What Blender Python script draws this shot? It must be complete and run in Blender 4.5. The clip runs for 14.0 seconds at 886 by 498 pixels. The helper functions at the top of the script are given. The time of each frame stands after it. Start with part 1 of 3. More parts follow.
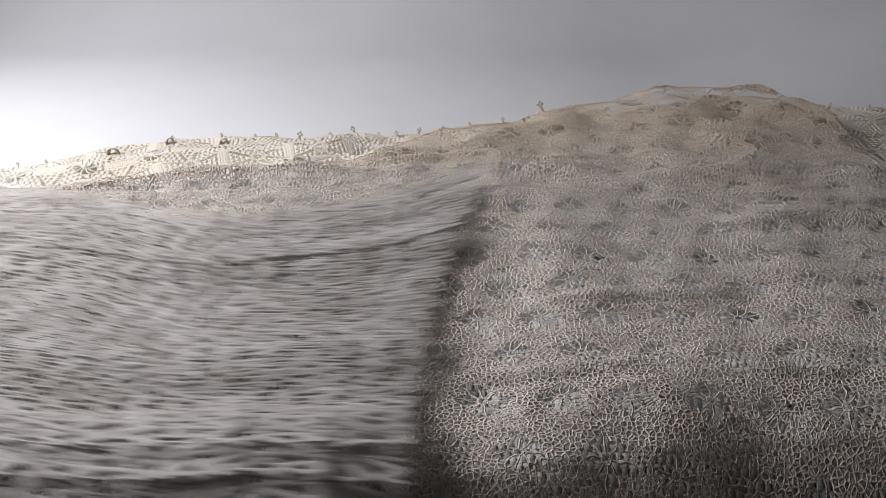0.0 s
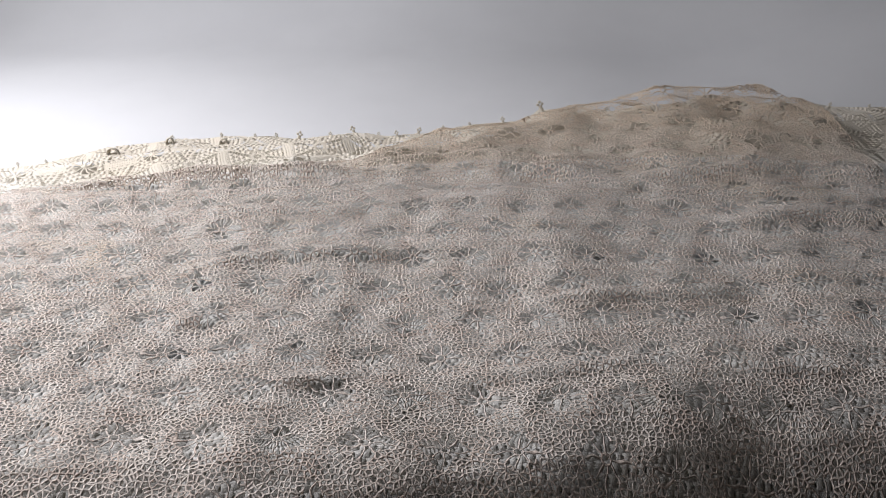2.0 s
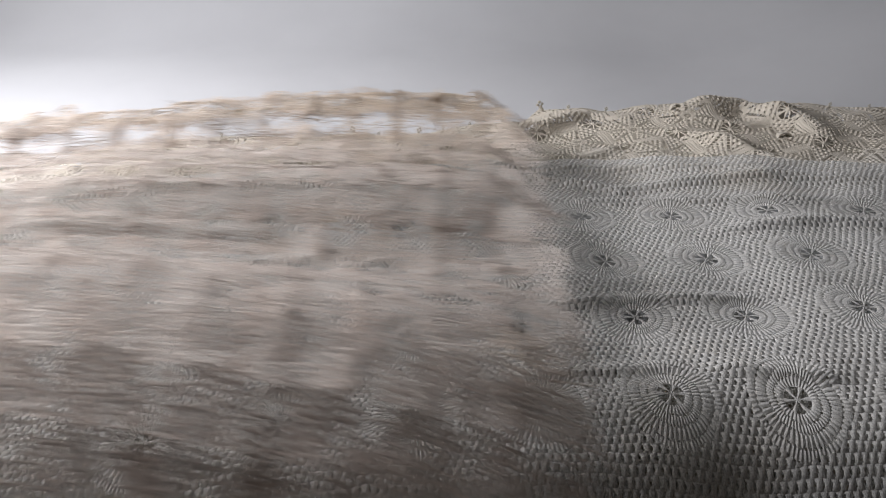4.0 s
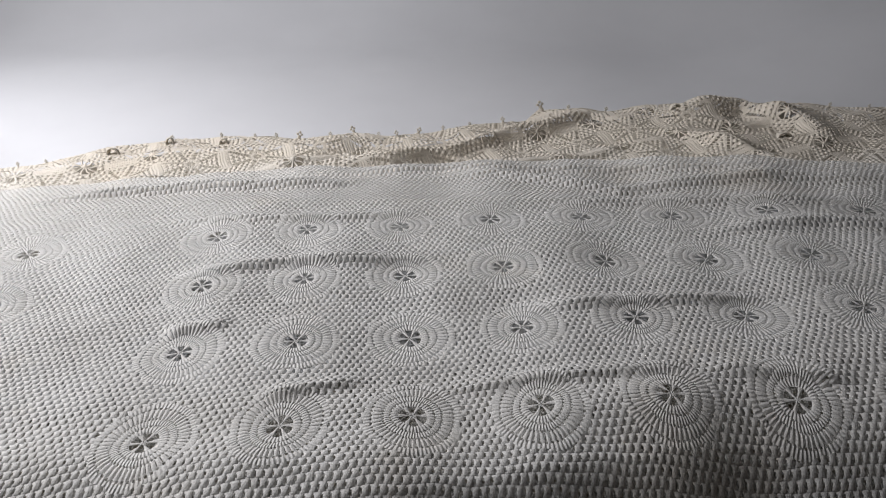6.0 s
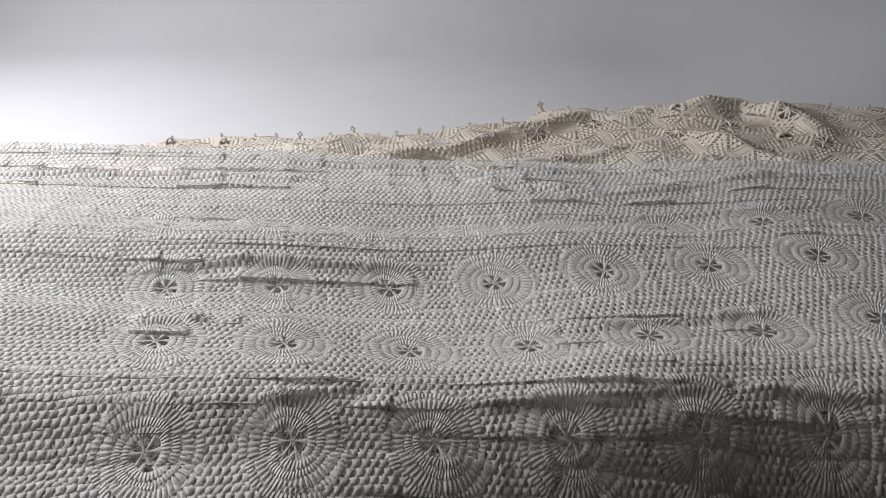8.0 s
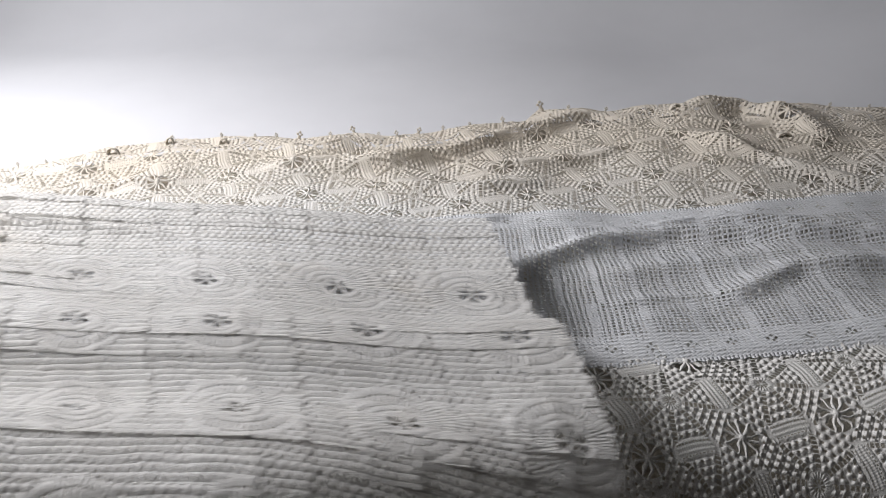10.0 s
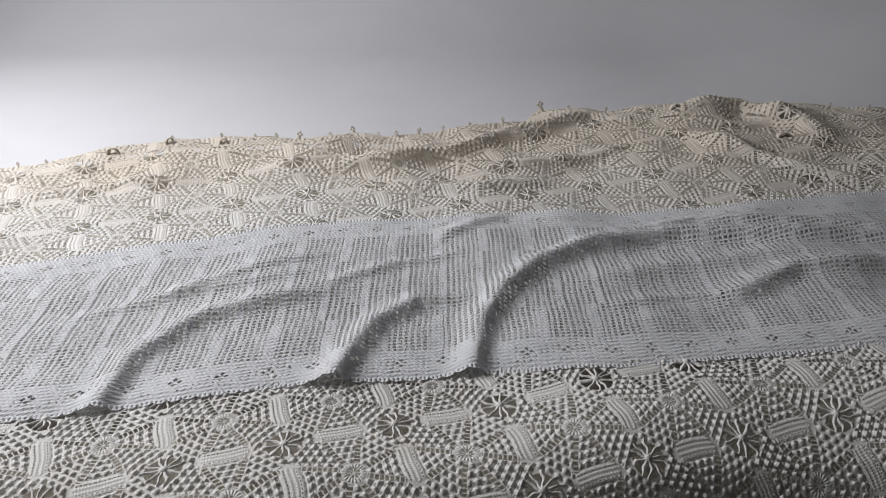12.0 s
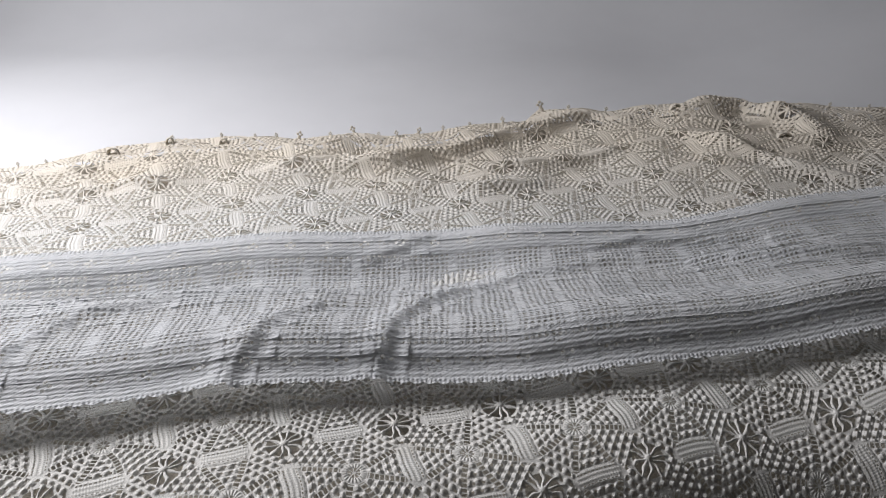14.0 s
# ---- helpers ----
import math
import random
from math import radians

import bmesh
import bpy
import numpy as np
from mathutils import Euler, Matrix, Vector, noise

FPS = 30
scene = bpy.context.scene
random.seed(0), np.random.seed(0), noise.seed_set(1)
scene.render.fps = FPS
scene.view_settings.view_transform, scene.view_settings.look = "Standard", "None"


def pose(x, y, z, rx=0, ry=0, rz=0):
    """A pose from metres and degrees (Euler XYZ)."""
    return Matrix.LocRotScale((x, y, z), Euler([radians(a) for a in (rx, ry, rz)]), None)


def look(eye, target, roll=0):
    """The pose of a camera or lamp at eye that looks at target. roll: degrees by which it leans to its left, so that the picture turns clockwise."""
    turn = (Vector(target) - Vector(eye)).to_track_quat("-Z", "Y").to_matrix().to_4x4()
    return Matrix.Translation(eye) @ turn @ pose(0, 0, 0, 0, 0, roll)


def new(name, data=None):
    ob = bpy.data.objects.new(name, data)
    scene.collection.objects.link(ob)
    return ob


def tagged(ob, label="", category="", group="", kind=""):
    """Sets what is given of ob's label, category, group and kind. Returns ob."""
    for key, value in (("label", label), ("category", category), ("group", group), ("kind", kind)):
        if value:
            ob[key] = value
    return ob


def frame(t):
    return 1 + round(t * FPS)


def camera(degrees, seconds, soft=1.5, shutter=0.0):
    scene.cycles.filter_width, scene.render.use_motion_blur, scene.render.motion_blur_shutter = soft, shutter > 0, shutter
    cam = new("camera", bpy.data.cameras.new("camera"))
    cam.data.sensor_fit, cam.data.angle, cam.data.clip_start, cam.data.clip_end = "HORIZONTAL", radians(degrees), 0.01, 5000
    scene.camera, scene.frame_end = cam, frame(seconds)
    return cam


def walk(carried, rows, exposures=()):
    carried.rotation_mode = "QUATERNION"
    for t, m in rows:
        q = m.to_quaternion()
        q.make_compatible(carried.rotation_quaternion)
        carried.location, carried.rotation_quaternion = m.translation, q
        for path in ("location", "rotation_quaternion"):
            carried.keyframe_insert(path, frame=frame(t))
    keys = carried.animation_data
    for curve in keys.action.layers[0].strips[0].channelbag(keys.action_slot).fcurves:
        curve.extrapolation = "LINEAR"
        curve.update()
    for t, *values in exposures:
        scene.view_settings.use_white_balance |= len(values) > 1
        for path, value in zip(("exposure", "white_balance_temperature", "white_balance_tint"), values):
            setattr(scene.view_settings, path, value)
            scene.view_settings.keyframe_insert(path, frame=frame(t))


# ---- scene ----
cam = camera(58.43, 14.0, soft=0.7, shutter=0.36)
EYE, AHEAD = (0.0, 0.0, 0.54), (0.0, 0.8712, 0.54 - 0.4909)
walk(cam, [(0.0, look(EYE, AHEAD)), (14.0, look(EYE, AHEAD))],
     exposures=[(0.0, -0.05), (1.5, 0.0), (2.5, 0.05), (3.0, 0.12), (3.7, 0.1), (6.0, -0.22), (7.0, -0.22), (9.3, 0.17), (9.6, 0.17), (10.5, -0.08),
                (11.0, -0.3), (12.6, -0.32), (13.4, -0.3), (14.0, -0.12)])

# ---- light: a window off to the left of the table, and the dim room ----
world = bpy.data.worlds.new("daylight")
scene.world = world
world.use_nodes = True
sky = world.node_tree.nodes.new("ShaderNodeTexSky")
sky.sky_type, sky.sun_disc = "NISHITA", False
sky.sun_elevation, sky.sun_rotation = radians(35), radians(250)
world.node_tree.links.new(sky.outputs[0], world.node_tree.nodes["Background"].inputs[0])
world.node_tree.nodes["Background"].inputs[1].default_value = 0.1

LEFT_WALL, RIGHT_WALL, BACK_WALL, FRONT_WALL = -1.42, 2.6, 3.1, -2.2
FLOOR_Z, CEILING_Z = -0.76, 1.95
WIN_Y0, WIN_Y1, WIN_Z0, WIN_Z1 = 0.58, 1.43, 0.62, 1.40


def area_lamp(name, m, wide, high, watts, colour):
    data = bpy.data.lights.new(name, "AREA")
    data.shape, data.size, data.size_y, data.energy, data.color = "RECTANGLE", wide, high, watts, colour
    lamp = new(name, data)
    lamp.matrix_world = m
    return lamp


area_lamp("window_light", look((LEFT_WALL + 0.02, (WIN_Y0 + WIN_Y1) / 2, (WIN_Z0 + WIN_Z1) / 2), (-0.55, 1.0, 0.0)),
          WIN_Y1 - WIN_Y0, WIN_Z1 - WIN_Z0, 47, (0.985, 0.972, 1.0))


# ---- materials ----
def nodes_of(name):
    mat = bpy.data.materials.new(name)
    mat.use_nodes = True
    tree = mat.node_tree
    return mat, tree.nodes, tree.links, tree.nodes["Principled BSDF"]


def node(nodes, kind, **values):
    n = nodes.new(kind)
    for key, value in values.items():
        n.inputs[key].default_value = value
    return n


def blotches(nodes, links, coord, scale, dark, light, low=0.35, high=0.65):
    tex = node(nodes, "ShaderNodeTexNoise", Scale=scale, Detail=4.0, Roughness=0.6)
    links.new(coord, tex.inputs["Vector"])
    ramp = nodes.new("ShaderNodeValToRGB")
    ramp.color_ramp.elements[0].position, ramp.color_ramp.elements[1].position = low, high
    ramp.color_ramp.elements[0].color, ramp.color_ramp.elements[1].color = (*dark, 1), (*light, 1)
    links.new(tex.outputs["Fac"], ramp.inputs["Fac"])
    return ramp.outputs["Color"]


def plain(name, dark, light, rough=0.6, scale=3.0, bump=0.05, fine=120.0):
    mat, nodes, links, bsdf = nodes_of(name)
    coord = nodes.new("ShaderNodeTexCoord").outputs["Object"]
    links.new(blotches(nodes, links, coord, scale, dark, light), bsdf.inputs["Base Color"])
    bsdf.inputs["Roughness"].default_value = rough
    grain = node(nodes, "ShaderNodeTexNoise", Scale=fine, Detail=3.0)
    links.new(coord, grain.inputs["Vector"])
    relief = node(nodes, "ShaderNodeBump", Strength=bump, Distance=0.002)
    links.new(grain.outputs["Fac"], relief.inputs["Height"])
    links.new(relief.outputs["Normal"], bsdf.inputs["Normal"])
    return mat


class Field:
    """A number that varies over a cloth, worked out by the material's nodes."""

    def __init__(self, tree, socket):
        self.tree, self.socket = tree, socket

    def __add__(self, o): return op("ADD", self, o)
    def __radd__(self, o): return op("ADD", self, o)
    def __sub__(self, o): return op("SUBTRACT", self, o)
    def __rsub__(self, o): return op("SUBTRACT", o, self)
    def __mul__(self, o): return op("MULTIPLY", self, o)
    def __rmul__(self, o): return op("MULTIPLY", self, o)
    def __truediv__(self, o): return op("DIVIDE", self, o)
    def __neg__(self): return op("MULTIPLY", self, -1.0)


def op(kind, *args):
    tree = next(a.tree for a in args if isinstance(a, Field))
    n = tree.nodes.new("ShaderNodeMath")
    n.operation = kind
    for slot, a in zip(n.inputs, args):
        if isinstance(a, Field):
            tree.links.new(a.socket, slot)
        else:
            slot.default_value = float(a)
    return Field(tree, n.outputs[0])


# The same stitch formulas serve the mesh (arrays) and the material (fields).
def either(kind, plain_one, *args):
    return op(kind, *args) if any(isinstance(a, Field) for a in args) else plain_one(*args)


def f_sin(a): return either("SINE", np.sin, a)
def f_cos(a): return either("COSINE", np.cos, a)
def f_abs(a): return either("ABSOLUTE", np.abs, a)
def f_floor(a): return either("FLOOR", np.floor, a)
def f_root(a): return either("SQRT", np.sqrt, a)
def f_max(a, b): return either("MAXIMUM", np.maximum, a, b)
def f_min(a, b): return either("MINIMUM", np.minimum, a, b)
def f_atan2(a, b): return either("ARCTAN2", np.arctan2, a, b)
def over(a, b): return either("GREATER_THAN", lambda p, q: np.greater(p, q).astype(float), a, b)
def nearest(a): return f_floor(a + 0.5)
def odd(a): return a - 2.0 * f_floor(a * 0.5)
def f_hypot(a, b): return f_root(a * a + b * b)
def f_dome(d, r): return f_root(f_max(1.0 - d * d * (1.0 / (r * r)), 0.0))
def between(a, lo, hi): return over(a, lo) * over(hi, a)


def wander(u, v, scale, phase):
    k = 2 * math.pi / scale
    return (f_sin(k * (u + 0.55 * v) + phase) + f_sin(k * 1.31 * (v - 0.62 * u) + 2.3 * phase) + f_sin(k * 0.73 * (u * 0.3 - v) + 1.7 * phase)) / 3.0


# ---- stitches: the relief in metres and where there is yarn (1) or a gap (0), from the cloth's own coordinates ----
def popcorn_stitch(u, v):
    """Wheels of raised knots in eight wedges, joined by ribbed bands, with thread stars in the gaps between four wheels."""
    pitch, c, s = 0.1055, math.cos(radians(18)), math.sin(radians(18))
    u0 = u - 0.0233 + 0.0016 * wander(u, v, 0.06, 1.0) + 0.004 * wander(u, v, 0.31, 2.0)
    v0 = v - 0.5396 + 0.0016 * wander(u, v, 0.06, 4.0) + 0.004 * wander(u, v, 0.27, 5.0)
    a, b = (c * u0 + s * v0) / pitch, (c * v0 - s * u0) / pitch
    p, q = (a - nearest(a)) * pitch, (b - nearest(b)) * pitch
    r, ang = f_hypot(p, q), f_atan2(q, p)
    eighth = math.pi / 4
    k8 = nearest(ang / eighth)
    delta = ang - k8 * eighth
    out, side = r * f_cos(delta), r * f_sin(delta)
    spoke = (math.pi / 8 - f_abs(delta)) * r
    row = nearest((out - 0.0150) / 0.0080)
    place = side / 0.0086 + 0.5 * odd(row)
    off = (place - nearest(place)) * 0.0086
    along = out - 0.0150 - 0.0080 * row
    knot = 0.0034 * f_dome(f_hypot(along * 1.05, off), 0.0033) * (0.9 + 0.25 * wander(u, v, 0.021, 3.0))
    flank = over(0.5, odd(f_abs(k8)))
    inner = over(r, 0.011) * over(0.0445, out)
    rim = over(out, 0.0445)
    cc, dd = (a - f_floor(a) - 0.5) * pitch, (b - f_floor(b) - 0.5) * pitch
    rs = f_hypot(cc, dd)
    angs = f_atan2(dd, cc) + 0.16 * wander(u, v, 0.017, 8.0) + 0.2 * wander(u, v, 0.04, 9.0)
    star = rim * (1.0 - flank) * over(0.019 + 0.003 * wander(u, v, 0.05, 2.0), rs)
    knotted = f_min(inner + rim * (1.0 - flank) * over(rs, 0.019), 1.0) * over(spoke, 0.0038)
    band = rim * flank
    tenth = math.pi / 5
    turn = angs / tenth
    ray = f_abs(turn - nearest(turn)) * tenth * rs
    z = knotted * (knot + 0.0003 * f_cos(along * 2 * math.pi / 0.0027))
    z = z + band * (0.0007 + 0.00028 * f_cos(out * 2 * math.pi / 0.0042) + 0.0002 * f_cos(side * 2 * math.pi / 0.0026))
    z = z + inner * over(0.0038, spoke) * 0.0006
    z = z + between(r, 0.0062, 0.0108) * (0.0013 + 0.0006 * f_cos(ang * 20.0))
    z = z + star * (0.0028 * f_dome(ray, 0.0016) + 0.0022 * f_dome(rs, 0.0035))
    rung = r / 0.0046
    hole = inner * over(0.0026, spoke) * over(f_abs(rung - nearest(rung)), 0.14) * over(r, 0.0125)
    hole = f_max(hole, between(r, 0.0016, 0.0058) * over(f_abs(f_sin(ang * 4.0)), 0.55))
    mid = (f_abs(off) - 0.0043)
    hole = f_max(hole, knotted * over(0.0013, f_hypot(mid * 0.8, along - 0.0012)))
    hole = f_max(hole, star * over(ray, 0.0016) * between(rs, 0.0050, 0.0165))
    hole = f_max(hole, band * between(out, 0.0466, 0.0478) * over(f_sin(side * 2 * math.pi / 0.0040), -0.2))
    return z, 1.0 - hole


def runner_stitch(u, v):
    """Upright ribs with stacked holes between them, in blocks, and a close border with small pierced flowers and a scalloped hem."""
    w = 0.36
    u1 = u + 0.0010 * wander(u, v, 0.07, 1.0)
    v1 = v + 0.0008 * wander(u, v, 0.05, 2.0)
    edge = f_min(v, w - v)
    a, b = u1 / 0.0066, v1 / 0.0054
    fu, fv = a - nearest(a), b - nearest(b)
    strip = u1 / 0.0594
    solid = over(strip - f_floor(strip), 0.78) * over(0.115, edge)
    lone = nearest(a) / 7.0
    solid = f_max(solid, over(0.05, f_abs(lone - nearest(lone))) * over(edge, 0.115))
    small = f_max(solid, over(0.052, edge))
    open_u, open_v = 0.29 - 0.15 * small, 0.31 - 0.10 * small
    hole = over(open_u, f_abs(fu)) * over(open_v, f_abs(fv)) * over(edge, 0.012)
    hole = hole * over(0.92, small + 0.4 * wander(u, v, 0.035, 6.0))
    f = u1 / 0.045
    cu, cv = f_abs((f - nearest(f)) * 0.045), f_abs(edge - 0.030)
    hole = f_max(hole, f_max(over(0.0027, f_abs(cu - 0.0046) + cv), over(0.0027, cu + f_abs(cv - 0.0046))))
    scallop = 0.0040 * f_abs(f_sin(u1 * math.pi / 0.0135))
    hole = f_max(hole, over(0.0036 - scallop, edge))
    z = 0.0003 * f_abs(fu) + 0.0003 * f_cos(fv * 2 * math.pi) + 0.0004 * wander(u, v, 0.0045, 9.0) + 0.0010 * over(0.007, edge) * f_abs(f_sin(u1 * math.pi / 0.0045))
    return z, 1.0 - hole


def medallion_stitch(u, v):
    """Round medallions of ringed stitches with a pierced flower, set in a brick-wise net of puffed clusters."""
    d = 0.120
    u = u + 0.0012 * wander(u, v, 0.045, 1.0) + 0.002 * wander(u, v, 0.17, 3.0)
    v = v + 0.0012 * wander(u, v, 0.05, 2.0) + 0.002 * wander(u, v, 0.2, 5.0)
    a, b = u / d, v / d
    ka, kb = nearest(a), nearest(b)
    away = f_max(between(ka, -1.5, -0.5), over(kb, 3.5))
    x, y = (a - ka) * d, (b - kb) * d
    r, ang = f_hypot(x, y) + away, f_atan2(y, x)
    row = f_floor(v / 0.0068)
    lu = u / 0.0077 + 0.5 * odd(row)
    lu = lu - f_floor(lu) - 0.5
    lv = v / 0.0068 - row - 0.5
    net = 0.0016 * f_dome(lu + 0.05, 0.46) * f_dome(lv, 0.52)
    slit = over(f_abs(lu + 0.05), 0.36) * over(0.27 + 0.12 * wander(u, v, 0.03, 4.0), f_abs(lv))
    disc = over(0.0455 + 0.0035 * wander(u, v, 0.035, 7.0), r)
    z = net * (1.0 - disc)
    hole = slit * (1.0 - disc)
    for r0, r1, count in ((0.0128, 0.0200, 34), (0.0200, 0.0275, 57), (0.0275, 0.0385, 48), (0.0385, 0.0475, 71)):
        ring = between(r, r0, r1) * disc
        z = z + ring * (0.0006 + 0.0011 * f_dome(r - (r0 + r1) / 2, (r1 - r0) * 0.53)) * (0.80 + 0.20 * f_cos(ang * count + 0.8 * wander(u, v, 0.02, 2.0)))
        hole = f_max(hole, over(0.0011, f_abs(r - r1)) * over(f_cos(ang * count + math.pi), 0.05) * disc)
    hole = f_max(hole, between(r, 0.029, 0.0365) * over(f_cos(ang * 48 + math.pi), 0.86))
    petal = f_abs(f_sin(ang * 3.0))
    z = z + over(0.0128, r) * 0.0014 * f_dome(petal, 0.8)
    hole = f_max(hole, between(r, 0.0030, 0.0124) * over(petal, 0.50))
    return z, 1.0 - hole


def lace_layout(u, v):
    """The open places of the lace: the distance and angle from the thread star in each, and how far they reach."""
    d = 0.064
    uu, vv = u + 0.007 * wander(u, v, 0.16, 1.0), v + 0.006 * wander(u, v, 0.14, 4.0)
    row = nearest(vv / d)
    a = uu / (d * 1.1) + 0.5 * odd(row)
    x, y = (a - nearest(a)) * d * 1.1, vv - row * d
    r, ang = f_hypot(x, y * 1.1), f_atan2(y, x)
    reach = 0.0190 + 0.0035 * f_cos(ang * 4.0) + 0.004 * wander(u, v, 0.03, 2.0)
    return r, ang, reach


def lace_stitch(u, v):
    r, ang, reach = lace_layout(u, v)
    return 0.0012 * wander(u, v, 0.013, 1.0) + 0.0012 * over(r, reach), 1.0 + 0.0 * r


def shawl_stitch(u, v):
    return 0.0016 * wander(u * 0.3, v, 0.012, 1.0) + 0.0012 * wander(u * 0.2, v, 0.031, 2.0), 1.0 + 0.0 * u


def lace_threads(u, v, cells):
    """Relief and cover of the lace: a fine net of threads between open places, each with a ring and eight loose threads."""
    r, ang, reach = lace_layout(u, v)
    closed = over(r, reach)
    thread = 0.29 + 0.12 * wander(u, v, 0.047, 7.0)
    net = over(thread, cells)
    turn = ang / (math.pi / 4) + 0.25 * wander(u, v, 0.02, 3.0)
    ray = f_abs(turn - nearest(turn)) * (math.pi / 4) * r
    star = f_max(over(0.0009, ray) * over(r, 0.003), over(0.0010, f_abs(r - 0.0042)))
    z = closed * 0.0016 * f_dome(cells, 0.42) + (1.0 - closed) * f_max(0.0018 * f_dome(ray, 0.0011), 0.0018 * f_dome(f_abs(r - 0.0042), 0.0012))
    return z, f_max(closed * net, (1.0 - closed) * star)


def shawl_threads(u, v, cells):
    thread = 0.34 + 0.16 * wander(u * 0.3, v, 0.05, 7.0)
    return 0.0016 * f_dome(cells, 0.45), over(thread, cells)


def yarn(name, dark, light, stain, stitch, bump=1.0, through_light=0.25, net_scale=0.0, stretch=1.0, yellower_from=0.0, grain=700.0, patches=9.0, mottle=0.2):
    """Cotton yarn worked in a stitch: relief and gaps, fuzzy threads, faint stains, some light passing through."""
    mat, nodes, links, bsdf = nodes_of(name)
    uv = nodes.new("ShaderNodeUVMap").outputs["UV"]
    split = nodes.new("ShaderNodeSeparateXYZ")
    links.new(uv, split.inputs[0])
    u, v = Field(mat.node_tree, split.outputs["X"]), Field(mat.node_tree, split.outputs["Y"])
    base = blotches(nodes, links, uv, patches, dark, light)
    old = node(nodes, "ShaderNodeTexNoise", Scale=3.1, Detail=5.0, Roughness=0.7)
    links.new(uv, old.inputs["Vector"])
    worn = Field(mat.node_tree, old.outputs["Fac"])
    amount = f_min(f_max((worn - 0.56) * 3.4, 0.0), 0.5)
    # Yellower towards the far edge, from this distance across the cloth.
    if yellower_from:
        amount = f_max(amount, f_min(f_max((v + 0.35 * worn - yellower_from - 0.05) * 2.6, 0.0), 0.6))
    mixed = nodes.new("ShaderNodeMix")
    mixed.data_type = "RGBA"
    mixed.inputs[7].default_value = (*stain, 1)
    links.new(amount.socket, mixed.inputs[0])
    links.new(base, mixed.inputs[6])
    fuzz = node(nodes, "ShaderNodeTexNoise", Scale=grain, Detail=2.0, Roughness=0.6)
    links.new(uv, fuzz.inputs["Vector"])
    uneven = f_min(f_max((Field(mat.node_tree, fuzz.outputs["Fac"]) - 0.36) * 4.5, 0.0), 1.0) * mottle + (1.0 - mottle)
    twist = nodes.new("ShaderNodeMix")
    twist.data_type, twist.blend_type = "RGBA", "MULTIPLY"
    twist.inputs[0].default_value = 1.0
    links.new(mixed.outputs[2], twist.inputs[6])
    links.new(uneven.socket, twist.inputs[7])
    colour = twist.outputs[2]
    links.new(colour, bsdf.inputs["Base Color"])
    bsdf.inputs["Roughness"].default_value = 0.92
    bsdf.inputs["Specular IOR Level"].default_value = 0.15
    bsdf.inputs["Sheen Weight"].default_value = 0.1
    if net_scale:
        scaled = nodes.new("ShaderNodeMapping")
        scaled.inputs["Scale"].default_value = (net_scale * stretch, net_scale, 1.0)
        links.new(uv, scaled.inputs["Vector"])
        cells = node(nodes, "ShaderNodeTexVoronoi", Scale=1.0)
        cells.feature, cells.voronoi_dimensions = "DISTANCE_TO_EDGE", "2D"
        links.new(scaled.outputs["Vector"], cells.inputs["Vector"])
        height, cover = stitch(u, v, Field(mat.node_tree, cells.outputs["Distance"]) * 1.6)
    else:
        height, cover = stitch(u, v)
    height = height * 1000.0 + Field(mat.node_tree, fuzz.outputs["Fac"]) * 0.55
    relief = node(nodes, "ShaderNodeBump", Strength=1.0, Distance=0.001 * bump)
    links.new(height.socket, relief.inputs["Height"])
    links.new(relief.outputs["Normal"], bsdf.inputs["Normal"])
    glow = nodes.new("ShaderNodeBsdfTranslucent")
    links.new(colour, glow.inputs["Color"])
    mix = node(nodes, "ShaderNodeMixShader", Fac=through_light)
    links.new(bsdf.outputs[0], mix.inputs[1])
    links.new(glow.outputs[0], mix.inputs[2])
    clear = nodes.new("ShaderNodeBsdfTransparent")
    cut = nodes.new("ShaderNodeMixShader")
    links.new(cover.socket, cut.inputs[0])
    links.new(clear.outputs[0], cut.inputs[1])
    links.new(mix.outputs[0], cut.inputs[2])
    links.new(cut.outputs[0], nodes["Material Output"].inputs["Surface"])
    return mat


def thread_only(u, v):
    return 0.0004 * wander(u, v, 0.004, 1.0), 1.0 + 0.0 * u


PAPER = plain("white_paper", (0.525, 0.53, 0.55), (0.565, 0.57, 0.59), 0.75, 2.0, 0.04, 300.0)
WALL = plain("wall_paint", (0.17, 0.17, 0.168), (0.21, 0.21, 0.207), 0.8)
CEILING = plain("ceiling_paint", (0.36, 0.36, 0.355), (0.41, 0.41, 0.405), 0.85)
BOARDS = plain("floor_wood", (0.16, 0.10, 0.06), (0.26, 0.17, 0.10), 0.5, 5.0)
TABLE = plain("table_lacquer", (0.55, 0.54, 0.52), (0.62, 0.61, 0.59), 0.4)
CREAM = yarn("cream_cotton", (0.75, 0.735, 0.70), (0.83, 0.82, 0.79), (0.73, 0.63, 0.49), popcorn_stitch, 0.4, 0.2, yellower_from=1.12, mottle=0.25)
# Cream darkened to put shade behind the gaps; picots and curls share it.
SHADED_CREAM = yarn("cream_cotton_shaded", (0.60, 0.55, 0.47), (0.70, 0.66, 0.58), (0.62, 0.50, 0.37), thread_only, 0.8, 0.2)
WHITE = yarn("white_cotton", (0.75, 0.765, 0.785), (0.83, 0.84, 0.855), (0.76, 0.755, 0.74), runner_stitch, 0.7, 0.3)
IVORY = yarn("ivory_cotton", (0.77, 0.755, 0.725), (0.86, 0.85, 0.825), (0.74, 0.68, 0.59), medallion_stitch, 0.9, 0.3, mottle=0.3)
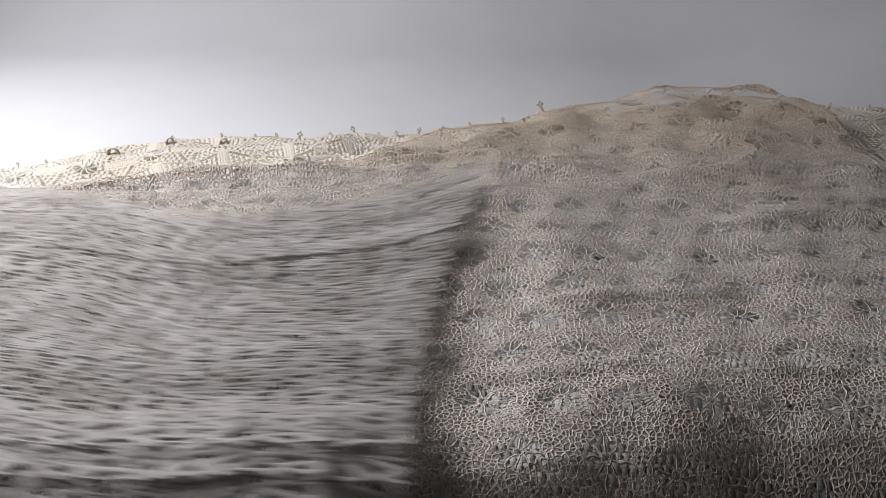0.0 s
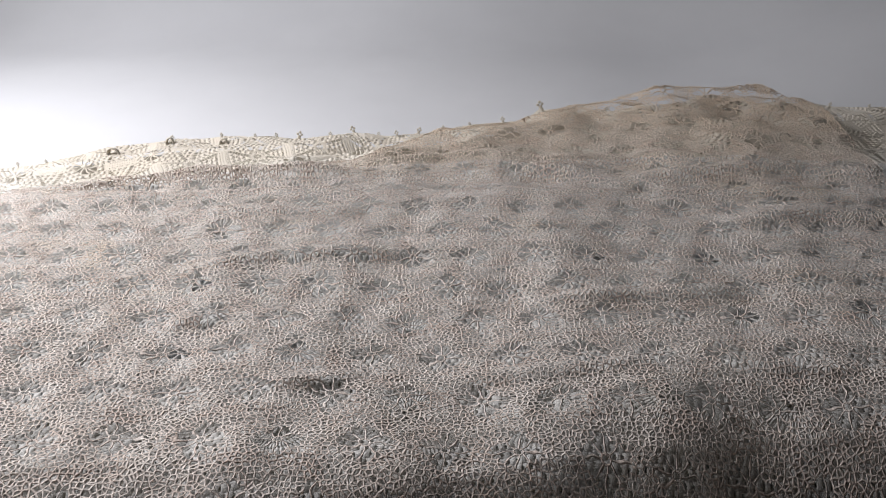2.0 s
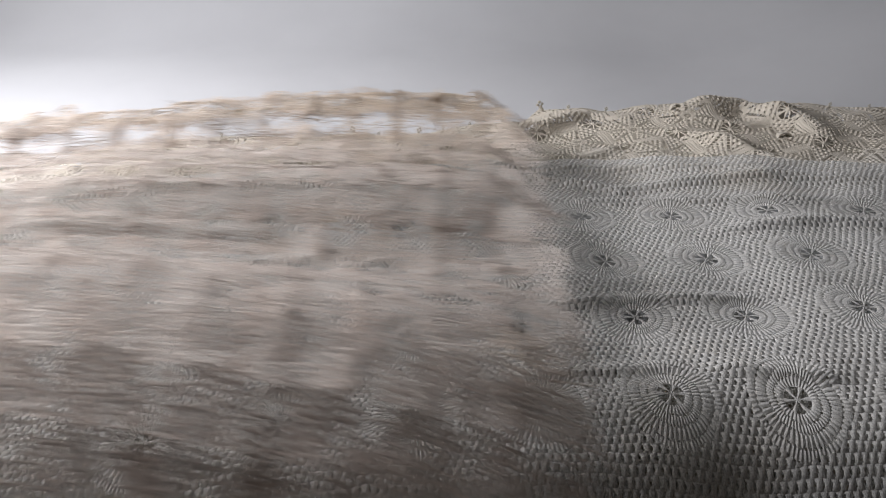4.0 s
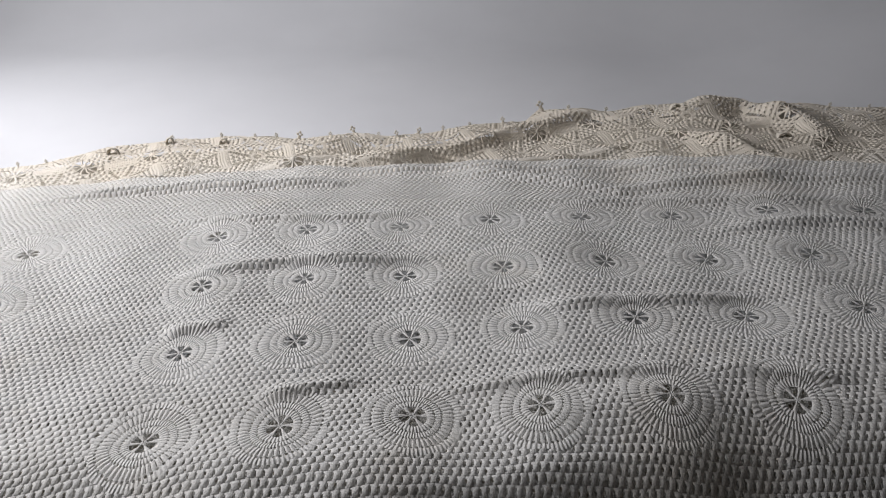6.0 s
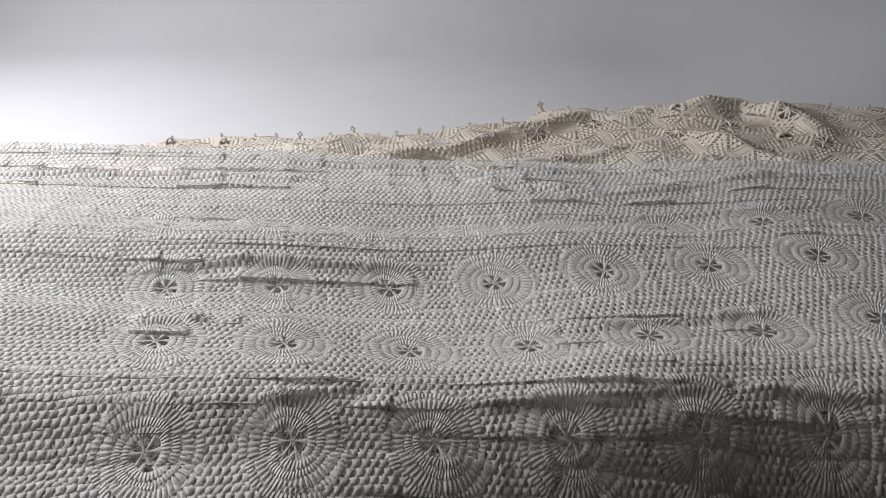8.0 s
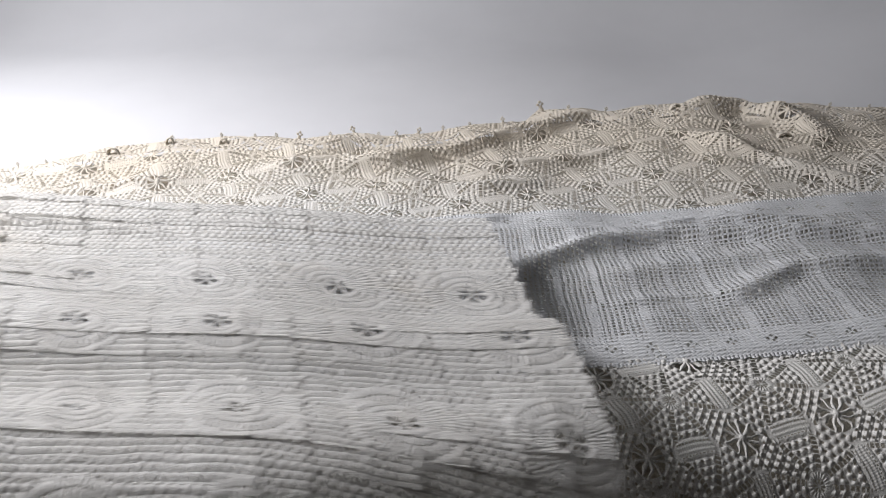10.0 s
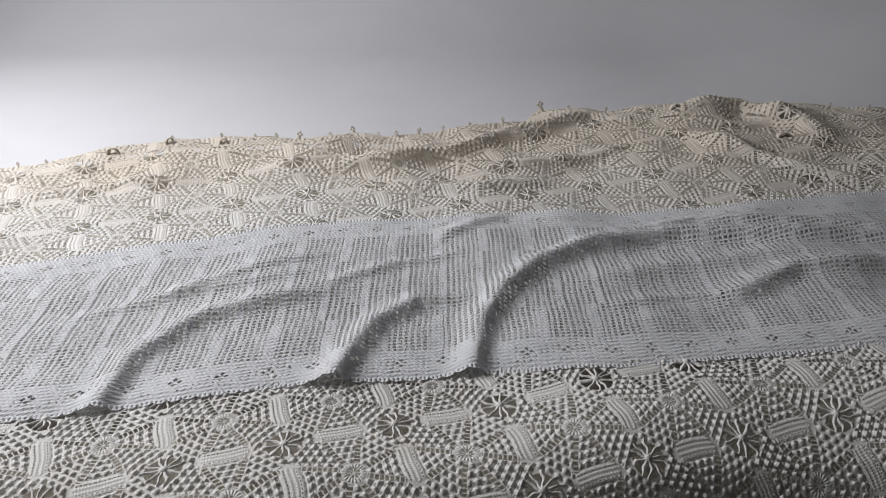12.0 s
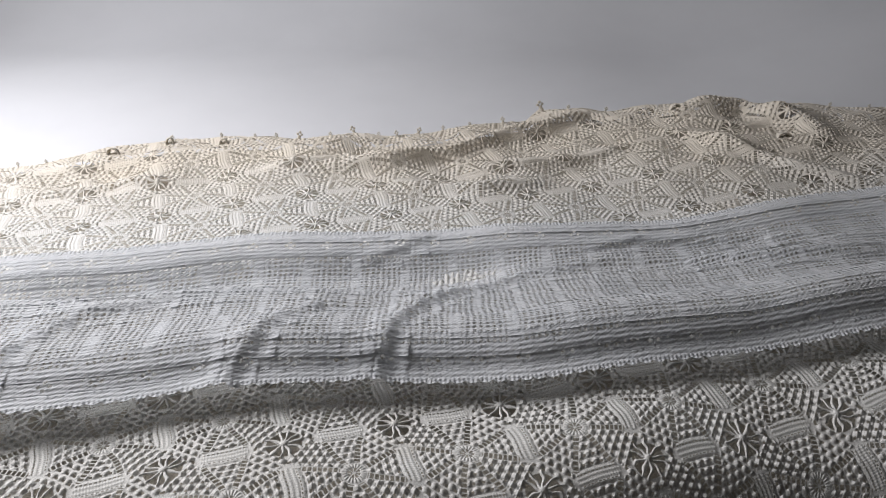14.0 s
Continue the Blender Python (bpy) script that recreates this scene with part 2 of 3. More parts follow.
BEIGE = yarn("beige_lace", (0.76, 0.64, 0.565), (0.94, 0.86, 0.795), (0.78, 0.61, 0.42), lace_threads, 1.2, 0.25, 235.0, 0.8, 1.16, grain=420.0, patches=34.0, mottle=0.5)
GREY = yarn("pale_grey_lace", (0.54, 0.505, 0.48), (0.74, 0.71, 0.69), (0.56, 0.51, 0.44), shawl_threads, 1.6, 0.35, 190.0, 0.15, patches=20.0, mottle=0.3)


# ---- mesh makers ----
def part(name, bm, material, parent, label=""):
    mesh = bpy.data.meshes.new(name)
    bm.to_mesh(mesh)
    bm.free()
    mesh.materials.append(material)
    ob = new(name, mesh)
    ob.parent = parent
    return tagged(ob, label)


def box(bm, x0, y0, z0, x1, y1, z1, bevel=0.0):
    made = bmesh.ops.create_cube(bm, size=1.0, matrix=Matrix.Translation(((x0 + x1) / 2, (y0 + y1) / 2, (z0 + z1) / 2))
                                 @ Matrix.Diagonal((x1 - x0, y1 - y0, z1 - z0, 1)))
    if bevel:
        edges = {e for v in made["verts"] for e in v.link_edges}
        bmesh.ops.bevel(bm, geom=list(edges), offset=bevel, segments=2, affect="EDGES", profile=0.5)
    return bm


def boxed(name, material, *boxes, bevel=0.0, parent=None, label=""):
    bm = bmesh.new()
    for b in boxes:
        box(bm, *b, bevel=bevel)
    return part(name, bm, material, parent, label)


def sheet(name, points, uv, faces, material, parent=None, label=""):
    """A mesh from arrays: points (n, 3), cloth coordinates (n, 2), quads (m, 4)."""
    mesh = bpy.data.meshes.new(name)
    mesh.vertices.add(len(points))
    mesh.vertices.foreach_set("co", points.astype(np.float32).ravel())
    mesh.loops.add(faces.size)
    mesh.loops.foreach_set("vertex_index", faces.astype(np.int32).ravel())
    mesh.polygons.add(len(faces))
    mesh.polygons.foreach_set("loop_start", np.arange(0, faces.size, 4, dtype=np.int32))
    mesh.update(calc_edges=True)
    layer = mesh.uv_layers.new(name="UVMap")
    layer.data.foreach_set("uv", uv[faces.ravel()].astype(np.float32).ravel())
    mesh.polygons.foreach_set("use_smooth", np.ones(len(faces), dtype=bool))
    mesh.materials.append(material)
    ob = new(name, mesh)
    ob.parent = parent
    return tagged(ob, label)


def smooth(a, b, x):
    s = np.clip((x - a) / (b - a), 0.0, 1.0)
    return s * s * (3 - 2 * s)


def waves(x, y, scale, seed):
    """Soft uneven waves, about -1 to 1."""
    rng = np.random.RandomState(seed)
    total = np.zeros_like(x)
    for _ in range(7):
        a, k, f = rng.uniform(0, 2 * np.pi), rng.uniform(0.6, 1.7) * 2 * np.pi / scale, rng.uniform(0, 2 * np.pi)
        total += np.sin(k * (np.cos(a) * x + np.sin(a) * y) + f)
    return total / 3.5


def ridge(x, y, line, width, height, steep=1.0):
    """A soft fold along a line of plan points, tapering at its ends; its falling side (towards +x or -y) is steeper."""
    best = np.full(x.shape, 1e9)
    side = np.zeros(x.shape)
    fade = np.ones(x.shape)
    lengths = [math.dist(p, q) for p, q in zip(line, line[1:])]
    whole, run = sum(lengths), 0.0
    for (x0, y0), (x1, y1), ln in zip(line, line[1:], lengths):
        tx, ty = (x1 - x0) / ln, (y1 - y0) / ln
        s = np.clip((x - x0) * tx + (y - y0) * ty, 0, ln)
        dx, dy = x - x0 - s * tx, y - y0 - s * ty
        d = np.hypot(dx, dy)
        near = d < best
        best = np.where(near, d, best)
        side = np.where(near, dx * ty - dy * tx, side)
        f = (run + s) / whole
        fade = np.where(near, smooth(0.0, 0.3, np.minimum(f, 1 - f)), fade)
        run += ln
    w = np.where(side > 0, width * steep, width)
    return height * fade * np.exp(-(best / w) ** 2)


# ---- room, table and backdrop ----
def build_room():
    t = 0.12
    tagged(boxed("floor", BOARDS, (LEFT_WALL - t, FRONT_WALL - t, FLOOR_Z - 0.1, RIGHT_WALL + t, BACK_WALL + t, FLOOR_Z)),
           "dark brown wooden floor of the room", "floor", kind="structure")
    tagged(boxed("ceiling", CEILING, (LEFT_WALL - t, FRONT_WALL - t, CEILING_Z, RIGHT_WALL + t, BACK_WALL + t, CEILING_Z + 0.1)),
           "plain off-white painted ceiling", "ceiling", kind="structure")
    z0, z1 = FLOOR_Z, CEILING_Z
    walls = (("wall_north", (LEFT_WALL - t, BACK_WALL, z0, RIGHT_WALL + t, BACK_WALL + t, z1)),
             ("wall_south", (LEFT_WALL - t, FRONT_WALL - t, z0, RIGHT_WALL + t, FRONT_WALL, z1)),
             ("wall_east", (RIGHT_WALL, FRONT_WALL, z0, RIGHT_WALL + t, BACK_WALL, z1)))
    for name, b in walls:
        tagged(boxed(name, WALL, b), "plain pale grey painted room wall", "wall", kind="structure")
    x0, x1 = LEFT_WALL - t, LEFT_WALL
    tagged(boxed("wall_west", WALL, (x0, FRONT_WALL, z0, x1, WIN_Y0, z1), (x0, WIN_Y1, z0, x1, BACK_WALL, z1),
                 (x0, WIN_Y0, z0, x1, WIN_Y1, WIN_Z0), (x0, WIN_Y0, WIN_Z1, x1, WIN_Y1, z1)),
           "plain pale grey wall with a window opening", "wall", kind="structure")


def build_table():
    table = tagged(new("table"), "plain pale table under the white paper", "table")
    boxed("tabletop", TABLE, (-1.40, 0.66, -0.036, 1.5, 2.7, -0.004), bevel=0.004, parent=table)
    for x in (-1.34, 1.44):
        for y in (0.72, 2.64):
            boxed("leg", TABLE, (x - 0.03, y - 0.03, FLOOR_Z, x + 0.03, y + 0.03, -0.036), bevel=0.004, parent=table)


def build_backdrop():
    xs = np.linspace(-1.39, 1.9, 80)
    r, flat = 0.55, 1.95
    run = np.concatenate((np.linspace(0.68, flat, 20), flat + np.linspace(0.03, r * np.pi / 2, 24),
                          flat + r * np.pi / 2 + np.linspace(0.05, 1.0, 14)))
    a = np.clip((run - flat) / r, 0, np.pi / 2)
    y = np.where(run < flat, run, flat + r * np.sin(a))
    z = np.where(run < flat, 0, r * (1 - np.cos(a))) + np.maximum(run - flat - r * np.pi / 2, 0)
    X, Y = np.meshgrid(xs, y)
    Z = np.repeat(z[:, None], len(xs), 1) + 0.001
    bend = smooth(2.0, 2.4, Y)
    Y = Y + bend * 0.006 * waves(X, Z, 0.9, 5)
    Z = Z + 0.34 * smooth(0.45, 1.9, X) * smooth(1.3, 1.9, Y)
    n, m = X.shape
    idx = np.arange(n * m).reshape(n, m)
    faces = np.stack((idx[:-1, :-1], idx[:-1, 1:], idx[1:, 1:], idx[1:, :-1]), -1).reshape(-1, 4)
    ob = sheet("backdrop", np.stack((X, Y, Z), -1).reshape(-1, 3), np.stack((X, Y + Z), -1).reshape(-1, 2), faces, PAPER)
    tagged(ob, "white paper backdrop curving up behind the table", "backdrop", kind="structure")


# ---- the pile: plan curves and heights of the cloths, lowest first ----
def curve(x, points):
    return np.interp(x, [p[0] for p in points], [p[1] for p in points])


POPCORN_FAR = [(-1.0, 1.14), (-0.72, 1.21), (-0.56, 1.275), (-0.45, 1.305), (-0.25, 1.325), (-0.08, 1.33), (0.07, 1.37),
               (0.15, 1.40), (0.18, 1.44), (0.24, 1.42), (0.4, 1.42), (0.68, 1.44), (0.84, 1.42), (1.2, 1.36)]
RUNNER_FAR = [(-0.9, 0.76), (-0.552, 0.854), (-0.429, 0.902), (-0.291, 0.939), (-0.144, 0.979), (0.013, 0.996), (0.174, 1.014),
              (0.419, 1.029), (0.656, 1.068), (1.0, 1.10)]
RUNNER_NEAR = [(-0.9, 0.49), (-0.414, 0.57), (-0.265, 0.601), (-0.121, 0.632), (0.035, 0.655), (0.184, 0.657), (0.305, 0.673),
               (0.472, 0.69), (1.0, 0.74)]
MEDALLION_FAR = [(-1.0, 0.96), (-0.61, 1.08), (-0.33, 1.115), (-0.07, 1.15), (0.19, 1.167), (0.45, 1.145), (0.68, 1.12), (1.1, 1.10)]
LACE_FAR = [(-1.0, 1.02), (-0.64, 1.065), (-0.4, 1.075), (-0.3, 1.10), (-0.13, 1.175), (0.0, 1.27), (0.11, 1.30), (0.26, 1.36),
            (0.4, 1.40), (0.56, 1.40), (0.62, 1.35), (0.66, 1.1)]


def pile(x, y):
    """The soft shape of the pile under all the cloths."""
    z = 0.022 + 0.006 * waves(x, y, 0.5, 3)
    z += 0.022 * smooth(-0.2, 0.5, x) * smooth(0.95, 1.25, y)
    lip = 0.50 + 0.15 * smooth(-0.15, 0.42, x)
    z -= 1.3 * np.maximum(lip - y, 0) ** 1.5
    z -= 1.2 * np.maximum(0.44 + 0.12 * smooth(-0.3, 0.42, x) - y, 0) ** 1.3
    return z


def popcorn_folds(x, y):
    far = curve(x, POPCORN_FAR)
    z = pile(x, y)
    z += ridge(x, y, [(-0.30, 1.15), (-0.085, 1.181), (0.015, 1.222), (0.112, 1.288), (0.183, 1.316), (0.261, 1.368), (0.36, 1.34)], 0.03, 0.024, 0.45)
    z += ridge(x, y, [(0.36, 1.31), (0.46, 1.215), (0.541, 1.136), (0.70, 1.06)], 0.022, 0.015, 0.55)
    z += ridge(x, y, [(-0.10, 1.10), (0.056, 1.087), (0.19, 1.12)], 0.02, 0.012, 0.5)
    z += ridge(x, y, [(0.36, 1.33), (0.45, 1.36), (0.54, 1.38), (0.62, 1.30), (0.66, 1.22)], 0.03, 0.026, 0.7)
    z += ridge(x, y, [(-0.75, 1.10), (-0.55, 1.20), (-0.3, 1.24), (0.0, 1.29)], 0.03, 0.014)
    z += smooth(1.0, 1.2, y) * (0.005 * waves(x, y, 0.16, 8) + 0.0018 * waves(x * 0.6, y, 0.07, 9))
    z += ridge(x, y, [(-0.66, 1.07), (-0.5, 1.11), (-0.36, 1.12)], 0.018, 0.011, 0.5)
    z += ridge(x, y, [(-0.30, 1.16), (-0.2, 1.18), (-0.06, 1.21)], 0.016, 0.010, 0.5)
    z += ridge(x, y, [(0.0, 1.15), (0.2, 1.19), (0.36, 1.25)], 0.018, 0.010, 0.5)
    z += ridge(x, y, [(0.40, 1.33), (0.52, 1.30), (0.60, 1.34), (0.74, 1.33)], 0.024, 0.009, 0.6)
    return z * smooth(0.0, 0.018, far - y + 0.003) + 0.004


def runner_rest(x, y):
    z = pile(x, y) + 0.0085 - 0.003 * (1 - smooth(0.0, 0.02, y - curve(x, RUNNER_NEAR)))
    z += ridge(x, y, [(0.018, 0.40), (0.028, 0.63), (0.034, 0.68), (0.045, 0.742), (0.075, 0.80), (0.12, 0.855), (0.196, 0.909), (0.317, 0.945), (0.65, 0.924), (0.9, 0.93)], 0.020, 0.0155, 0.62)
    z += ridge(x, y, [(-0.135, 0.48), (-0.115, 0.62), (-0.10, 0.68), (-0.075, 0.74), (-0.029, 0.784), (0.09, 0.803)], 0.019, 0.013, 0.62)
    z += ridge(x, y, [(0.30, 0.75), (0.36, 0.80), (0.44, 0.85), (0.70, 0.88)], 0.022, 0.013, 0.6)
    z += ridge(x, y, [(0.10, 0.80), (0.25, 0.85), (0.45, 0.89), (0.8, 0.90)], 0.02, 0.006, 0.7)
    z += ridge(x, y, [(-0.345, 0.47), (-0.335, 0.59), (-0.325, 0.668), (-0.275, 0.742), (-0.175, 0.79), (-0.08, 0.82)], 0.02, 0.011, 0.55)
    for line, h in (([(-0.46, 0.72), (-0.30, 0.80), (-0.12, 0.86)], 0.005), ([(-0.17, 0.80), (-0.05, 0.87), (0.06, 0.90)], 0.006), ([(-0.02, 0.92), (0.05, 0.97), (0.1, 1.0)], 0.006),
                    ([(0.18, 0.93), (0.35, 0.985), (0.7, 0.96)], 0.008), ([(0.16, 0.76), (0.28, 0.79), (0.42, 0.80)], 0.005), ([(-0.36, 0.76), (-0.24, 0.85), (-0.12, 0.90)], 0.005)):
        z += ridge(x, y, line, 0.014, h, 0.6)
    return z + 0.0022 * waves(x, y, 0.12, 21)


def medallion_rest(x, y):
    z = pile(x, y) + 0.022 + 0.0085 * smooth(1.08, 0.99, y)
    for line, w, h in ((((-0.34, 0.785), (-0.2, 0.825), (0.02, 0.85)), 0.016, 0.010), (((-0.42, 0.935), (-0.2, 0.935), (0.0, 0.965)), 0.016, 0.008),
                       (((0.06, 0.725), (0.2, 0.74), (0.40, 0.76)), 0.015, 0.009), (((-0.03, 0.597), (0.1, 0.61), (0.26, 0.628)), 0.015, 0.008),
                       (((0.25, 0.63), (0.38, 0.617), (0.42, 0.62)), 0.014, 0.007), (((-0.18, 0.572), (-0.07, 0.61)), 0.014, 0.007),
                       (((-0.3, 0.68), (-0.22, 0.70)), 0.014, 0.007), (((0.3, 0.90), (0.5, 0.93), (0.7, 0.92)), 0.02, 0.010),
                       (((-0.62, 0.985), (-0.47, 1.032), (-0.316, 1.05), (-0.16, 1.06), (-0.08, 1.10)), 0.018, 0.014),
                       (((-0.1, 1.10), (0.08, 1.10), (0.256, 1.05), (0.5, 1.075), (0.75, 1.05)), 0.018, 0.012),
                       (((-0.3, 1.09), (0.0, 1.125), (0.3, 1.12), (0.6, 1.09)), 0.016, 0.010),
                       (((0.1, 1.0), (0.3, 1.0), (0.6, 0.99)), 0.016, 0.007)):
        z += ridge(x, y, line, w, h, 0.45)
    return z + 0.0025 * waves(x * 0.5, y, 0.11, 33)


def lace_rest(x, y):
    far = curve(x, LACE_FAR)
    z = medallion_rest(x, y) + 0.0065 + 0.0013 * (1 + waves(x * 0.3, y, 0.026, 45))
    z += smooth(1.10, 1.22, y) * 0.0025 * waves(x * 0.3, y, 0.035, 47)
    z += smooth(1.05, 1.2, y) * 0.010 + smooth(1.15, 1.3, y) * (0.008 + 0.006 * waves(x, y, 0.14, 41))
    z += smooth(0.85, 1.0, y) * 0.003 * (1 + waves(x * 0.3, y, 0.09, 42)) + 0.001 * (1 + waves(x * 0.5, y, 0.10, 43))
    z += ridge(x, y, [(-0.64, 1.0), (-0.45, 1.04), (-0.2, 1.06), (0.2, 1.08), (0.5, 1.05)], 0.02, 0.010, 0.5)
    z += ridge(x, y, [(-0.55, 0.97), (-0.3, 0.99), (-0.05, 1.0)], 0.018, 0.008, 0.5)
    return z - 0.02 * (1 - smooth(0.0, 0.04, far - y))


def shawl_rest(x, y):
    return pile(x, y) + 0.050 + 0.0015 * waves(x, y, 0.12, 51)


# ---- cloths ----
def cloth_grid(x0, x1, near, far, rest, step_u, rows, fan=0.0):
    """Arrays of a cloth at rest: plan and height, the cloth's own coordinates and the open gaps. rows: 0 to 1 across the cloth."""
    us = np.arange(x0, x1 + step_u / 2, step_u)
    U, F = np.meshgrid(us, rows)
    lo, hi = near(U), far(U)
    Y = lo + (hi - lo) * F
    U = U * (1 - fan * (1 - F))
    soft = rest(U, Y)
    return U, F, Y, soft


def sheet_faces(n, m):
    idx = np.arange(n * m).reshape(n, m)
    faces = np.stack((idx[:-1, :-1], idx[:-1, 1:], idx[1:, 1:], idx[1:, :-1]), -1)
    return faces.reshape(-1, 4)


def still_cloth(name, material, label, category, x0, x1, near, far, rest, stitch, step_u, rows):
    U, F, Y, soft = cloth_grid(x0, x1, near, far, rest, step_u, rows, 0.5)
    rise = np.hypot(np.diff(Y, axis=0), np.diff(soft, axis=0))
    run = np.concatenate((np.zeros((1, U.shape[1])), np.cumsum(rise, 0)), 0)
    level = np.array([np.interp(0.58, Y[:, k], run[:, k]) for k in range(U.shape[1])])
    pv = run - level + 0.58
    z = stitch(U, pv)[0] * (0.68 - 0.28 * smooth(0.8, 1.0, Y))
    n, m = U.shape
    pts = np.stack((U, Y, soft + z), -1).reshape(-1, 3)
    ob = new(name)
    sheet("cloth", pts, np.stack((U, pv), -1).reshape(-1, 2), sheet_faces(n, m), material, ob)
    return tagged(ob, label, category)


def frames_of(P):
    """Poses from a lattice of places (2a+1, 2b+1, 3): one at each odd, odd node, along the lattice's two ways."""
    c = P[1::2, 1::2]
    tu = P[1::2, 2::2] - P[1::2, :-1:2]
    tv = P[2::2, 1::2] - P[:-1:2, 1::2]
    tu = tu / np.linalg.norm(tu, axis=-1, keepdims=True)
    nrm = np.cross(tu, tv)
    nrm = nrm / np.linalg.norm(nrm, axis=-1, keepdims=True)
    tv = np.cross(nrm, tu)
    M = np.zeros(c.shape[:2] + (4, 4))
    M[..., :3, 0], M[..., :3, 1], M[..., :3, 2], M[..., :3, 3], M[..., 3, 3] = tu, tv, nrm, c, 1
    return M


def moving_cloth(name, material, label, category, x0, x1, near, far, rest, stitch, step_u, nrows, pattern, nu, nv):
    """A cloth cut into small stiff pieces that lap under one another; returns the thing and what motions() needs."""
    cols, per_u = int(round((x1 - x0) / step_u / nu)) * nu, int(round((x1 - x0) / step_u / nu))
    per_v = int(round(nrows / nv))
    n_v = per_v * nv
    rows = np.linspace(0, 1, n_v + 1)
    U, F, Y, soft = cloth_grid(x0, x0 + step_u * cols, near, far, rest, step_u, rows)
    U, F, Y, soft = U[:, :cols + 1], F[:, :cols + 1], Y[:, :cols + 1], soft[:, :cols + 1]
    pu, pv = pattern(U, F, Y)
    z = 0.7 * stitch(pu, pv)[0]
    pts, uv = np.stack((U, Y, soft + z), -1), np.stack((pu, pv), -1)
    thing = tagged(new(name), label, category)
    iu = np.linspace(0, cols, 2 * nu + 1)
    jv = np.linspace(0, n_v, 2 * nv + 1)
    lu = x0 + step_u * iu
    LU, LF = np.meshgrid(lu, jv / n_v)
    LY = near(LU) + (far(LU) - near(LU)) * LF
    lattice = np.stack((LU, LY, rest(LU, LY)), -1)
    home = frames_of(lattice)
    pieces = []
    lap = 2
    for j in range(nv):
        for i in range(nu):
            a0, a1 = j * per_v, (j + 1) * per_v
            b0, b1 = i * per_u, (i + 1) * per_u
            A0, A1, B0, B1 = max(a0 - lap, 0), min(a1 + lap, n_v), max(b0 - lap, 0), min(b1 + lap, cols)
            sub = pts[A0:A1 + 1, B0:B1 + 1].copy()
            over_a = np.maximum(np.maximum(a0 - np.arange(A0, A1 + 1), np.arange(A0, A1 + 1) - a1), 0)
            over_b = np.maximum(np.maximum(b0 - np.arange(B0, B1 + 1), np.arange(B0, B1 + 1) - b1), 0)
            sub[..., 2] -= 0.0005 * np.maximum(over_a[:, None], over_b[None, :])
            inv = np.linalg.inv(home[j, i])
            local = sub.reshape(-1, 3) @ inv[:3, :3].T + inv[:3, 3]
            n, m = sub.shape[:2]
            ob = sheet("cloth_piece", local, uv[A0:A1 + 1, B0:B1 + 1].reshape(-1, 2),
                       sheet_faces(n, m), material, thing)
            ob.matrix_basis = Matrix(home[j, i].tolist())
            pieces.append(ob)
    return thing, pieces, lattice, LU, LF


def key_cloth(cloth, times, place):
    """Keys every piece of a cloth; place(lattice, u, f, t) gives the lattice at a time."""
    thing, pieces, lattice, LU, LF = cloth
    rows = [[] for _ in pieces]
    for t in times:
        M = frames_of(place(lattice, LU, LF, t)).reshape(-1, 4, 4)
        for row, m in zip(rows, M):
            row.append((t, Matrix(m.tolist())))
    for ob, row in zip(pieces, rows):
        walk(ob, row)


def keyed(t, *rows):
    return np.interp(t, [r[0] for r in rows], [r[1] for r in rows])


HEAP_X = -0.95


def heaped(P):
    """What has been drawn far to the left lies in a folded heap at the table's end."""
    x, y, z = P[..., 0], P[..., 1], P[..., 2]
    s = np.maximum(HEAP_X - x, 0)
    nx = np.where(s > 0, HEAP_X - 0.18 * (1 - np.cos(s * 7.0)), x)
    return np.stack((nx, y, z + 0.045 * s), -1)


def under_moving(x, y):
    return pile(x, y) + 0.022 + 0.0085 * smooth(1.08, 0.99, y)


def drawn(P, F, ground, slide, skew, gather, folds, lift, lift_x, squeeze, centre, phase, clear, narrow=0.0, bulge=0.0, flap=0.0, tilt=0.0, shift=0.0):
    """A cloth drawn to the left: slid, gathered into folds along the pull, raised towards its left, its trailing edge flung up by flap."""
    x = P[..., 0] - slide - skew * (F - 0.5) - bulge * np.sin(np.pi * F)
    width = P[-1, :, 1] - P[0, :, 1]
    theta = gather * (np.sin(2 * np.pi * folds * F + phase + 1.2 * x) + 0.7 * np.sin(2 * np.pi * folds * 1.7 * F + 2.1 * phase - 1.7 * x)
                      + 0.2 * np.sin(2 * np.pi * folds * 2.2 * F + 1.3 * phase + 2.5 * x))
    dF = np.diff(F, axis=0)
    mid = (theta[1:] + theta[:-1]) / 2
    y = np.concatenate((np.zeros((1, F.shape[1])), np.cumsum(np.cos(mid) * dF, 0)), 0) * width * (1 - narrow)
    zz = np.concatenate((np.zeros((1, F.shape[1])), np.cumsum(np.sin(mid) * dF, 0)), 0) * width
    level = zz - (zz[:1] + (zz[-1:] - zz[:1]) * F)
    level = level - level.min()
    mean = P[..., 1].mean(0)
    y = y - y.mean(0) + mean * (1 - squeeze) + centre * squeeze
    up = lift * smooth(lift_x, lift_x - 0.9, x) * (1 - tilt * F)
    y = y + shift * smooth(0.9, 0.1, x)
    end = x.max(1, keepdims=True)
    up = up + flap * np.exp(-((end - x) / 0.14) ** 2) * F
    z = ground(x, y) + clear + level * 0.75 * (1 - narrow) + up
    return heaped(np.stack((x, y, z), -1))


